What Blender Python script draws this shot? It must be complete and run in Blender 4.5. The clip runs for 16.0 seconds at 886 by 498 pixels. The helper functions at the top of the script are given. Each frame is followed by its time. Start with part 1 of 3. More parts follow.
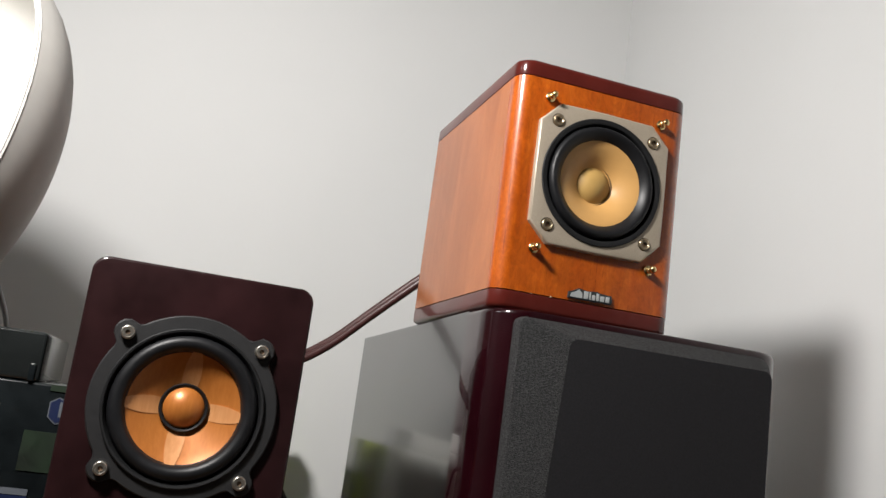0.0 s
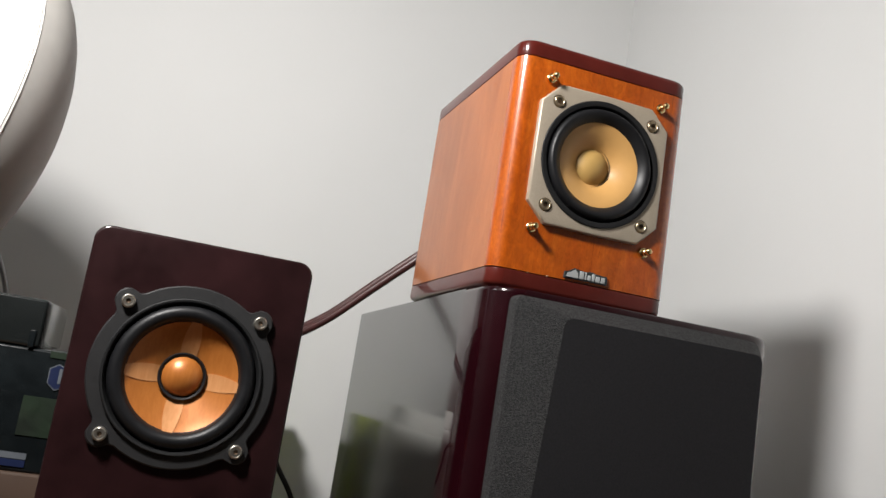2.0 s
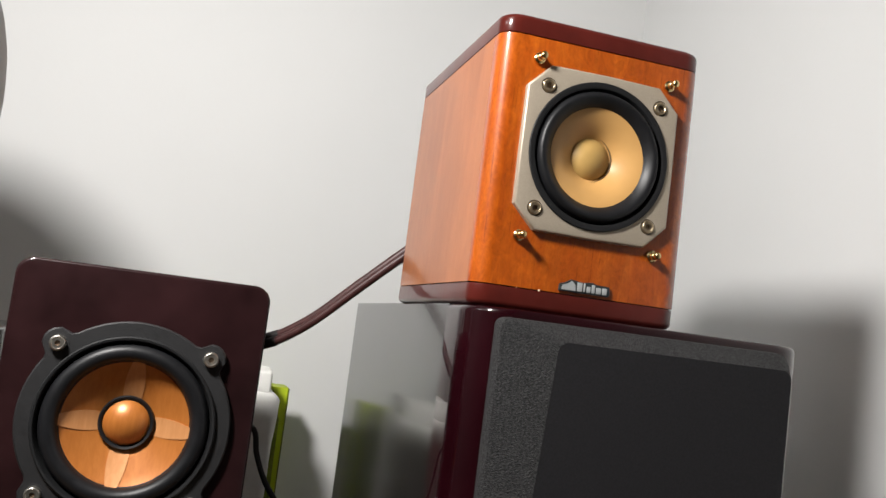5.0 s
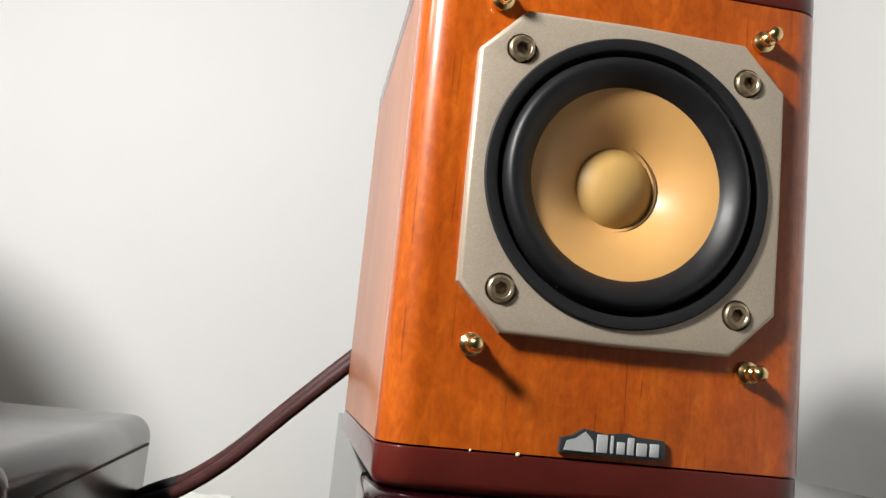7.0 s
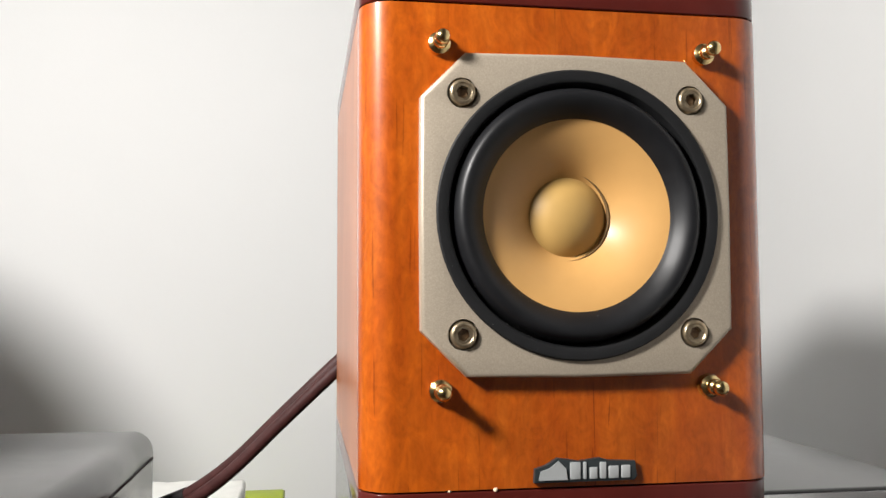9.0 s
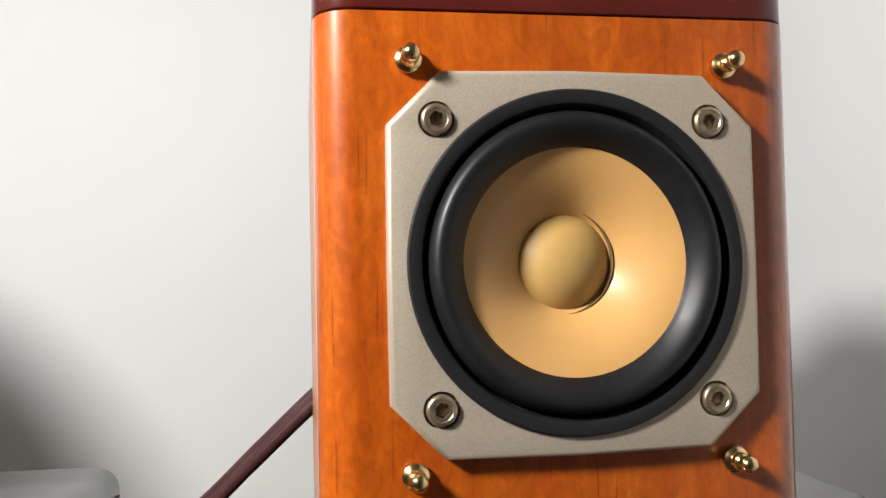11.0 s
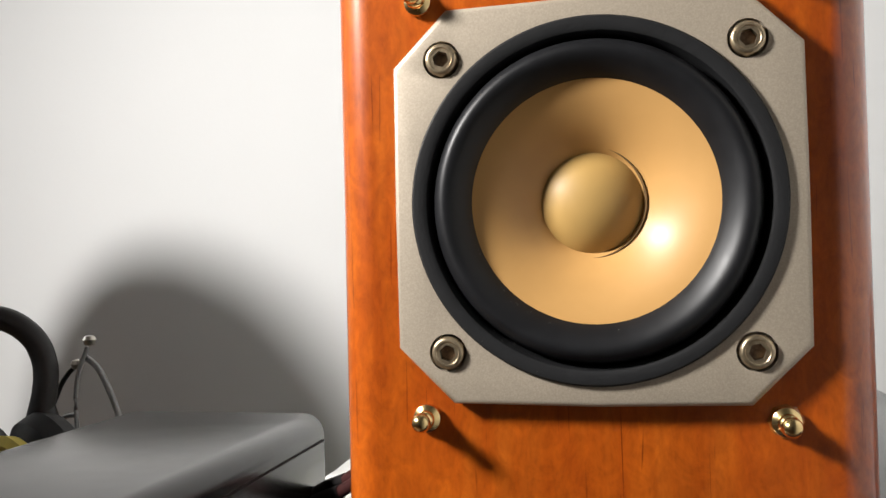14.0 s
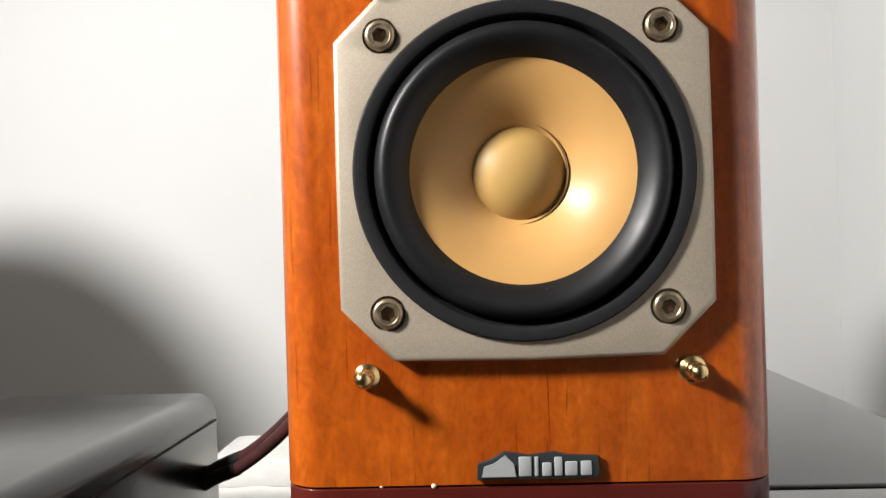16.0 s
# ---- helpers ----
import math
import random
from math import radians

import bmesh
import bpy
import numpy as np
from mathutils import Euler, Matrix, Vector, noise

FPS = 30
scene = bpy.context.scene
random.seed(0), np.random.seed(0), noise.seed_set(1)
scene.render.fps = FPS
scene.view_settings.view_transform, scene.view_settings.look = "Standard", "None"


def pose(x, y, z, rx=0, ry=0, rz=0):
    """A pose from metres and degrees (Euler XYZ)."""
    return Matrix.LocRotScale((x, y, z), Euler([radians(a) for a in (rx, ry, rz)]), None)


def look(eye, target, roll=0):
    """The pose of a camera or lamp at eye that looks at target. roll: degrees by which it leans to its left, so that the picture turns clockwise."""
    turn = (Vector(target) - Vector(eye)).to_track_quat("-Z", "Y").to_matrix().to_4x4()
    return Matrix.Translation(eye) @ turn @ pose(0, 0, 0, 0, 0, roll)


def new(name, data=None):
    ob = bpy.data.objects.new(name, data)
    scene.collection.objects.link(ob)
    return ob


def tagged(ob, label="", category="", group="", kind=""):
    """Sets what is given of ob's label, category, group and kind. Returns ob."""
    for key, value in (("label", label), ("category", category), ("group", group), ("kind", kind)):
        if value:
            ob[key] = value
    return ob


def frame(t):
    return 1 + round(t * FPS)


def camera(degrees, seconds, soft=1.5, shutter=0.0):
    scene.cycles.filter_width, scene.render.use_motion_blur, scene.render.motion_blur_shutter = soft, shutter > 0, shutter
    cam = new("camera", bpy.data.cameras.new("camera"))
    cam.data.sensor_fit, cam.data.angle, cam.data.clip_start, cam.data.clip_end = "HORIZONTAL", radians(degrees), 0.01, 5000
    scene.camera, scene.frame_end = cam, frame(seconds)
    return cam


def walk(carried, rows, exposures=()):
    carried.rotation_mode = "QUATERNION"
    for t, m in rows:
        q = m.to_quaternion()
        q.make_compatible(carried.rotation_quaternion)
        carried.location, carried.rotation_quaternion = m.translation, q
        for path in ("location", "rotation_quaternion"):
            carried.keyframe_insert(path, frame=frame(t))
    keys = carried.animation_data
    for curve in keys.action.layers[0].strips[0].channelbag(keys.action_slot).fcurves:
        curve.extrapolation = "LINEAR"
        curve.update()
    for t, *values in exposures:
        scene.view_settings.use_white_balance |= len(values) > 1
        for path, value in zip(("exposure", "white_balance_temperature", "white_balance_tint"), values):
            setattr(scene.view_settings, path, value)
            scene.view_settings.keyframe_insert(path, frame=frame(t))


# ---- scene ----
cam = camera(53.7, 16.0)
PATH = [
    (0, (-0.248, -0.505, 0.984), (0.305, 1.378, 1.369), 7.8),
    (0.5, (-0.248, -0.503, 0.981), (0.295, 1.387, 1.345), 8.1),
    (1, (-0.25, -0.508, 0.98), (0.302, 1.383, 1.329), 8.5),
    (1.5, (-0.25, -0.51, 0.981), (0.308, 1.38, 1.323), 8.9),
    (2, (-0.25, -0.51, 0.981), (0.318, 1.377, 1.323), 9.1),
    (2.5, (-0.249, -0.511, 0.981), (0.323, 1.376, 1.319), 9.2),
    (3, (-0.249, -0.509, 0.981), (0.325, 1.377, 1.319), 9.2),
    (3.2, (-0.248, -0.51, 0.981), (0.322, 1.376, 1.323), 9.4),
    (5.3, (-0.195, -0.424, 1.044), (0.326, 1.499, 1.222), 7.0),
    (5.5, (-0.187, -0.38, 1.024), (0.37, 1.508, 1.375), 5.7),
    (6, (-0.161, -0.298, 1.043), (0.395, 1.582, 1.436), 5.5),
    (6.5, (-0.13, -0.262, 1.06), (0.339, 1.646, 1.433), 6.2),
    (7, (-0.087, -0.241, 1.089), (0.201, 1.717, 1.379), 5.7),
    (7.5, (-0.071, -0.254, 1.101), (0.096, 1.728, 1.303), 3.5),
    (8, (-0.051, -0.275, 1.109), (0.056, 1.717, 1.256), 0.7),
    (8.5, (-0.056, -0.263, 1.112), (0.102, 1.727, 1.24), -0.1),
    (9, (-0.08, -0.251, 1.124), (0.233, 1.72, 1.248), -0.2),
    (9.2, (-0.091, -0.242, 1.13), (0.284, 1.718, 1.252), -0.3),
    (11.3, (-0.053, -0.207, 1.146), (0.224, 1.772, 1.207), -1.7),
    (11.5, (-0.038, -0.202, 1.143), (0.105, 1.792, 1.201), -2.0),
    (12, (-0.003, -0.192, 1.141), (-0.148, 1.802, 1.2), -2.4),
    (12.5, (0.01, -0.186, 1.142), (-0.319, 1.785, 1.202), -1.7),
    (13, (0.025, -0.198, 1.142), (-0.417, 1.751, 1.221), -1.3),
    (13.5, (0.027, -0.206, 1.141), (-0.465, 1.731, 1.221), -1.3),
    (14, (0.006, -0.209, 1.136), (-0.393, 1.75, 1.172), -1.4),
    (14.5, (-0.014, -0.219, 1.132), (-0.13, 1.777, 1.177), -1.7),
    (15, (-0.022, -0.224, 1.127), (-0.019, 1.775, 1.173), -1.8),
    (15.5, (-0.01, -0.229, 1.125), (-0.036, 1.771, 1.138), -1.9),
    (16, (-0.012, -0.224, 1.131), (-0.091, 1.775, 1.13), -1.7),
]
EXPOSURES = [(0, -0.2), (3.2, -0.17), (5.3, 0.0), (6.0, 0.1), (6.5, 0.08), (7.2, 0.04), (9.2, 0.1), (11.3, 0.06), (12.5, 0.08), (14, 0.12), (15, 0.17), (16, 0.19)]
walk(cam, [(t, look(eye, target, roll)) for t, eye, target, roll in PATH], EXPOSURES)

# ---- light ----
world = bpy.data.worlds.new("world")
world.use_nodes = True
scene.world = world
world.node_tree.nodes["Background"].inputs["Color"].default_value = (0.8, 0.85, 0.9, 1)
world.node_tree.nodes["Background"].inputs["Strength"].default_value = 0.008

BULB = (-0.480, -0.26, 1.446)          # bulb of the work lamp above and before the left speaker
bulb = bpy.data.lights.new("work_lamp_bulb", "SPOT")
bulb.energy, bulb.color, bulb.shadow_soft_size = 39.0, (1.0, 0.968, 0.938), 0.054
bulb.spot_size, bulb.spot_blend = radians(160), 1.0
new("work_lamp_bulb", bulb).matrix_world = look(BULB, (0.04, 0.46, 1.05))
shade_bulb = bpy.data.lights.new("shade_bulb", "POINT")   # small bulb inside the bowl shade
shade_bulb.energy, shade_bulb.color, shade_bulb.shadow_soft_size = 0.5, (1.0, 0.95, 0.86), 0.02
new("shade_bulb", shade_bulb).location = (-0.440, 0.213, 1.1137)
# unseen fill, added to lift the shadows on the right wall
fill_light = bpy.data.lights.new("room_fill", "AREA")
fill_light.energy, fill_light.color, fill_light.size = 13.0, (0.95, 0.97, 1.0), 0.6
new("room_fill", fill_light).matrix_world = look((-2.7, -0.2, 2.37), (-2.7, -0.2, 0))


# ---- materials ----
def material(name):
    m = bpy.data.materials.new(name)
    m.use_nodes = True
    nt = m.node_tree
    return m, nt, nt.nodes["Principled BSDF"]


def node(nt, kind, **values):
    n = nt.nodes.new(kind)
    for key, value in values.items():
        n.inputs[key].default_value = value
    return n


def coords(nt, scale):
    tc = nt.nodes.new("ShaderNodeTexCoord")
    mp = nt.nodes.new("ShaderNodeMapping")
    mp.inputs["Scale"].default_value = scale
    nt.links.new(tc.outputs["Object"], mp.inputs["Vector"])
    return mp.outputs["Vector"]


def noise_tex(nt, scale, amount, detail=4, rough=0.55, distortion=0.0):
    n = node(nt, "ShaderNodeTexNoise", Scale=amount, Detail=detail, Roughness=rough, Distortion=distortion)
    nt.links.new(coords(nt, scale), n.inputs["Vector"])
    return n.outputs["Fac"]


def ramp(nt, fac, stops):
    r = nt.nodes.new("ShaderNodeValToRGB")
    e = r.color_ramp.elements
    while len(e) < len(stops):
        e.new(0.5)
    for item, (p, c) in zip(e, stops):
        item.position, item.color = p, (*c, 1)
    nt.links.new(fac, r.inputs["Fac"])
    return r.outputs["Color"]


def mix(nt, kind, fac, a, b):
    m = nt.nodes.new("ShaderNodeMix")
    m.data_type, m.blend_type = "RGBA", kind
    for socket, value in ((m.inputs[0], fac), (m.inputs[6], a), (m.inputs[7], b)):
        if isinstance(value, (int, float)):
            socket.default_value = value
        elif isinstance(value, tuple):
            socket.default_value = (*value, 1)
        else:
            nt.links.new(value, socket)
    return m.outputs[2]


def bump(nt, bsdf, fac, strength, distance=0.001):
    b = node(nt, "ShaderNodeBump", Strength=strength, Distance=distance)
    nt.links.new(fac, b.inputs["Height"])
    nt.links.new(b.outputs["Normal"], bsdf.inputs["Normal"])


def rough_from(nt, bsdf, fac, low, high):
    r = node(nt, "ShaderNodeMapRange")
    r.inputs["To Min"].default_value, r.inputs["To Max"].default_value = low, high
    nt.links.new(fac, r.inputs["Value"])
    nt.links.new(r.outputs["Result"], bsdf.inputs["Roughness"])


def plain(name, colour, rough=0.5, metal=0.0, coat=0.0, vary=0.12, scale=60.0, relief=0.0, coat_rough=0.03, relief_scale=400.0, spec=0.5):
    m, nt, b = material(name)
    f = noise_tex(nt, (1, 1, 1), scale)
    low = tuple(c * (1 - vary) for c in colour)
    high = tuple(min(1, c * (1 + vary)) for c in colour)
    nt.links.new(ramp(nt, f, [(0.3, low), (0.7, high)]), b.inputs["Base Color"])
    b.inputs["Metallic"].default_value = metal
    rough_from(nt, b, noise_tex(nt, (1, 1, 1), scale * 4), rough * 0.8, min(1, rough * 1.2))
    b.inputs["Coat Weight"].default_value, b.inputs["Coat Roughness"].default_value = coat, coat_rough
    b.inputs["Specular IOR Level"].default_value = 0.1 if coat >= 0.6 else spec
    if relief:
        bump(nt, b, noise_tex(nt, (1, 1, 1), relief_scale, 3), relief)
    return m


def veneer(name, dark, mid, light, flecks, rough, coat, coat_rough, grain=(170, 170, 9), figured=0.25, sheen=0.12):
    """Lacquered veneer: tall grain, broad clouds of tone, short dark pores."""
    m, nt, b = material(name)
    base = ramp(nt, noise_tex(nt, grain, 1.0, 6, 0.6, 0.4), [(0.25, dark), (0.5, mid), (0.78, light)])
    cloud = ramp(nt, noise_tex(nt, (26, 26, 11), 1.0, 3, 0.5, 0.8), [(0.3, (0.72, 0.66, 0.6)), (0.65, (1.0, 1.0, 1.0))])
    col = mix(nt, "MULTIPLY", 0.85, base, cloud)
    pore = ramp(nt, noise_tex(nt, (760, 760, 30), 1.0, 2, 0.5), [(0.665, (1, 1, 1)), (0.70, (0.40, 0.30, 0.25))])
    col = mix(nt, "MULTIPLY", flecks, col, pore)
    figure = ramp(nt, noise_tex(nt, (150, 150, 85), 1.0, 4, 0.6, 1.8), [(0.36, (0.74, 0.70, 0.66)), (0.5, (1, 1, 1)), (0.68, (1.35, 1.42, 1.3))])
    col = mix(nt, "MULTIPLY", figured, col, figure)
    fleck = ramp(nt, noise_tex(nt, (900, 900, 420), 1.0, 2, 0.6), [(0.36, (0.72, 0.66, 0.6)), (0.55, (1, 1, 1))])
    col = mix(nt, "MULTIPLY", figured * 0.7, col, fleck)
    crack = ramp(nt, noise_tex(nt, (330, 330, 15), 1.0, 2, 0.4, 0.6), [(0.745, (1, 1, 1)), (0.765, (0.36, 0.25, 0.2))])
    col = mix(nt, "MULTIPLY", min(1, figured * 1.8), col, crack)
    nt.links.new(col, b.inputs["Base Color"])
    b.inputs["Roughness"].default_value = rough
    b.inputs["Specular IOR Level"].default_value = sheen
    b.inputs["Coat Weight"].default_value, b.inputs["Coat Roughness"].default_value = coat, coat_rough
    bump(nt, b, noise_tex(nt, (300, 300, 20), 1.0, 3), 0.06, 0.0005)
    return m


M_WALL, nt_, b_ = material("matt_white_wall_paint")
nt_.links.new(ramp(nt_, noise_tex(nt_, (1, 1, 1), 2.2, 4), [(0.3, (0.685, 0.692, 0.687)), (0.7, (0.722, 0.727, 0.722))]), b_.inputs["Base Color"])
b_.inputs["Roughness"].default_value = 0.75
bump(nt_, b_, noise_tex(nt_, (1, 1, 1), 160, 4), 0.12, 0.0006)
# for the unseen closing walls: toned dark to hold down bounce and reflections
M_DIM = plain("dimmed_wall_paint", (0.26, 0.25, 0.23), 0.8, vary=0.1, scale=3, relief=0.1, relief_scale=160)
M_CEILING = plain("ceiling_paint", (0.55, 0.55, 0.53), 0.9)
M_FLOOR = veneer("floor_wood", (0.16, 0.09, 0.05), (0.24, 0.14, 0.08), (0.3, 0.19, 0.11), 0.4, 0.45, 0.1, 0.2, (30, 3, 30))
M_DESK = veneer("desk_wood", (0.14, 0.08, 0.045), (0.2, 0.12, 0.07), (0.26, 0.16, 0.1), 0.4, 0.4, 0.1, 0.2, (4, 60, 60))
M_CHERRY = veneer("cherry_front", (0.345, 0.056, 0.0035), (0.41, 0.080, 0.0045), (0.50, 0.118, 0.009), 0.5, 0.34, 1.0, 0.10, (120, 120, 16), 0.55, 0.25)
M_SIDE = veneer("cherry_side", (0.36, 0.113, 0.034), (0.395, 0.129, 0.040), (0.43, 0.148, 0.049), 0.15, 0.36, 0.36, 0.12, (70, 70, 6), 0.12)
M_MAROON = plain("maroon_lacquer", (0.075, 0.011, 0.008), 0.3, coat=0.6, vary=0.2, scale=35, coat_rough=0.04)
M_WINE = plain("wine_lacquer", (0.013, 0.0014, 0.003), 0.25, coat=1.0, vary=0.25, scale=25, coat_rough=0.03)
M_BROWN = plain("dark_brown_lacquer", (0.017, 0.0062, 0.0068), 0.35, coat=0.6, vary=0.35, scale=30, coat_rough=0.08)
M_PIANO = plain("black_piano_lacquer", (0.006, 0.0057, 0.0057), 0.2, coat=0.42, vary=0.2, scale=20, coat_rough=0.08)
M_PIANO_DULL = plain("black_worn_lacquer", (0.006, 0.0057, 0.0057), 0.25, coat=0.42, vary=0.2, scale=20, coat_rough=0.18)
for m_, low_, high_ in ((M_PIANO, 0.05, 0.13), (M_PIANO_DULL, 0.12, 0.26)):   # smeared dust on the lacquer
    nt_, b_ = m_.node_tree, m_.node_tree.nodes["Principled BSDF"]
    r_ = node(nt_, "ShaderNodeMapRange")
    r_.inputs["From Min"].default_value, r_.inputs["From Max"].default_value = 0.3, 0.7
    r_.inputs["To Min"].default_value, r_.inputs["To Max"].default_value = low_, high_
    nt_.links.new(noise_tex(nt_, (1, 2.5, 1), 16, 5, 0.65, 1.2), r_.inputs["Value"])
    nt_.links.new(r_.outputs["Result"], b_.inputs["Coat Roughness"])
M_SEAM = plain("dark_seam", (0.012, 0.006, 0.005), 0.7)
M_SEAM_TAN = plain("brown_crease", (0.12, 0.07, 0.025), 0.6)
M_RUBBER = plain("black_rubber", (0.0085, 0.0088, 0.0100), 0.42, spec=0.3, vary=0.2, scale=90)
M_GASKET = plain("black_gasket", (0.0085, 0.0088, 0.0096), 0.6, spec=0.28, vary=0.15, scale=150, relief=0.1, relief_scale=1500)
M_FLANGE = plain("black_cast_flange", (0.014, 0.014, 0.0148), 0.5, vary=0.15, scale=150, relief=0.1, relief_scale=1200)
M_CONE = plain("tan_cone", (0.53, 0.298, 0.102), 0.40, vary=0.05, scale=60, coat=0.10, coat_rough=0.26, spec=0.32)
M_DOME = plain("tan_dust_cap", (0.44, 0.275, 0.088), 0.5, vary=0.05, scale=80, coat=0.05, coat_rough=0.3, spec=0.35)
M_STEEL = plain("nickel_bolt", (0.44, 0.355, 0.24), 0.34, 0.9, vary=0.3, scale=500)
M_CHROME = plain("bright_steel", (0.55, 0.52, 0.46), 0.3, 0.95, vary=0.15, scale=400)
M_SOCKET = plain("rusty_socket", (0.19, 0.13, 0.09), 0.5, 0.5, vary=0.4, scale=900)
M_BRASS = plain("polished_brass", (0.74, 0.55, 0.26), 0.2, 1.0, vary=0.15, scale=500)
M_GLUE = plain("dried_glue", (0.36, 0.11, 0.02), 0.15, vary=0.3, scale=500)
M_CHIP = plain("bare_wood_chip", (0.75, 0.6, 0.42), 0.8)
M_BADGE = plain("badge_black", (0.02, 0.025, 0.027), 0.4)
M_SILVER = plain("badge_silver", (0.45, 0.47, 0.47), 0.35, 0.3)
M_CABLE = plain("burgundy_cable_sleeve", (0.05, 0.017, 0.016), 0.42, vary=0.3, scale=150)
M_SLEEVE = plain("black_sleeve", (0.014, 0.012, 0.012), 0.5)
M_WHITE = plain("white_enamel", (0.78, 0.77, 0.74), 0.45, vary=0.03)
# outside of the white bowl: the grey of its unlit side is in the colour
M_SHELL = plain("unlit_white_enamel", (0.36, 0.35, 0.33), 0.6, vary=0.04)
M_PAPER = plain("white_paper", (0.82, 0.82, 0.78), 0.9, vary=0.05, relief=0.5, relief_scale=120)
M_BLACK_BOX = plain("glossy_black_card", (0.006, 0.008, 0.009), 0.25, coat=0.3, spec=0.3, vary=0.3)
M_GREY_LID = plain("smoked_lid", (0.012, 0.014, 0.014), 0.2, coat=0.3)
M_BLUE = plain("blue_print", (0.006, 0.012, 0.045), 0.4)
M_GREEN = plain("dark_green_print", (0.004, 0.012, 0.004), 0.5, vary=0.5, scale=40)
M_CARD = plain("brown_cardboard", (0.055, 0.030, 0.018), 0.7, vary=0.15, scale=30)
M_LIME = plain("lime_card", (0.40, 0.50, 0.01), 0.5, vary=0.2, scale=25)
M_LEAF = plain("leaf_print", (0.13, 0.16, 0.012), 0.5, vary=0.5, scale=60)
M_PALE = plain("pale_print", (0.085, 0.095, 0.11), 0.5)
M_YELLOW = plain("yellow_foam", (0.75, 0.6, 0.12), 0.7)
M_DUST = plain("pale_dust", (0.2, 0.195, 0.18), 0.9)
M_CLEAR = plain("translucent_grey_cord", (0.3, 0.31, 0.31), 0.3, coat=0.4)

# champagne plate: fine metallic sparkle
M_PLATE, nt_, b_ = material("champagne_plate")
fl = noise_tex(nt_, (1, 1, 1), 2600, 2)
nt_.links.new(ramp(nt_, fl, [(0.3, (0.39, 0.332, 0.257)), (0.55, (0.435, 0.372, 0.29)), (0.75, (0.485, 0.417, 0.325))]), b_.inputs["Base Color"])
b_.inputs["Metallic"].default_value = 0.35
rough_from(nt_, b_, noise_tex(nt_, (1, 1, 1), 90), 0.38, 0.5)
bump(nt_, b_, fl, 0.15, 0.0002)


def copper(name, dark, light):
    """Thin wood sheet of a cone, grain along z, satin."""
    m, nt, b = material(name)
    f = noise_tex(nt, (420, 420, 60), 1.0, 4, 0.6, 0.3)
    nt.links.new(ramp(nt, f, [(0.3, dark), (0.7, light)]), b.inputs["Base Color"])
    b.inputs["Roughness"].default_value, b.inputs["Metallic"].default_value = 0.36, 0.25
    b.inputs["Coat Weight"].default_value, b.inputs["Coat Roughness"].default_value = 0.12, 0.35
    return m


M_COPPER = copper("orange_wood_cone", (0.42, 0.135, 0.024), (0.50, 0.175, 0.036))
M_COPPER_PALE = copper("pale_wood_dart", (0.56, 0.24, 0.085), (0.64, 0.30, 0.12))

# grille cloth: pebbled black weave, toned as on the lit border
M_GRILLE, nt_, b_ = material("black_pebbled_cloth")
v_ = node(nt_, "ShaderNodeTexVoronoi", Scale=1350.0)
nt_.links.new(coords(nt_, (1, 1, 1)), v_.inputs["Vector"])
nt_.links.new(ramp(nt_, noise_tex(nt_, (1, 1, 1), 950, 3), [(0.40, (0.0030, 0.0030, 0.0034)), (0.62, (0.031, 0.031, 0.032))]), b_.inputs["Base Color"])
b_.inputs["Roughness"].default_value = 0.75
bump(nt_, b_, v_.outputs["Distance"], 0.9, 0.0008)
# same cloth again, smoother and darker: the unlit middle's shade in its colour
M_CLOTH_UNLIT = plain("unlit_flat_cloth", (0.0135, 0.0130, 0.0150), 0.85, spec=0.3, vary=0.2, scale=900, relief=0.2, relief_scale=2500)


# ---- builders ----
def mesh_of(name, bm, mat, smooth=True, angle=35):
    me = bpy.data.meshes.new(name)
    bmesh.ops.recalc_face_normals(bm, faces=bm.faces)
    for f in bm.faces:
        f.smooth = smooth
    for e in bm.edges:
        if len(e.link_faces) == 2 and e.calc_face_angle(0) > radians(angle):
            e.smooth = False
    bm.to_mesh(me)
    bm.free()
    me.materials.append(mat)
    return me


def part(name, bm, mat, parent, label="", at=None):
    ob = new(name, mesh_of(name, bm, mat))
    ob.parent = parent
    if at is not None:
        ob.matrix_basis = at
    return tagged(ob, label)


def twin(ob, at, parent=None):
    """Another part on the same mesh."""
    o = new(ob.name.split(".")[0], ob.data)
    o.parent, o.matrix_basis = parent or ob.parent, at
    return o


def thing(name, place, label, category, group="", turn=0.0):
    e = new(name)
    e.empty_display_size = 0.02
    e.matrix_basis = pose(*place, 0, 0, turn)
    return tagged(e, label, category, group)


def single(name, bm, mat, place, label, category, kind="", turn=0.0):
    ob = new(name, mesh_of(name, bm, mat))
    ob.matrix_basis = pose(*place, 0, 0, turn)
    return tagged(ob, label, category, "", kind)


def lathe(profile, steps=64, axis="y", closed=False):
    """Turn (radius, height) pairs about the y axis (height runs along y) or the z axis."""
    bm = bmesh.new()
    rings = []
    for r, h in profile:
        ring = []
        if r < 1e-7:
            ring = [bm.verts.new((0, h, 0) if axis == "y" else (0, 0, h))] * steps
        else:
            for i in range(steps):
                a = 2 * math.pi * i / steps
                c, s = r * math.cos(a), r * math.sin(a)
                ring.append(bm.verts.new((c, h, s) if axis == "y" else (c, s, h)))
        rings.append(ring)
    pairs = list(zip(rings, rings[1:])) + ([(rings[-1], rings[0])] if closed else [])
    for a, b in pairs:
        for i in range(steps):
            j = (i + 1) % steps
            quad = []
            for v in (a[i], a[j], b[j], b[i]):
                if v not in quad:
                    quad.append(v)
            if len(quad) > 2:
                bm.faces.new(quad)
    return bm


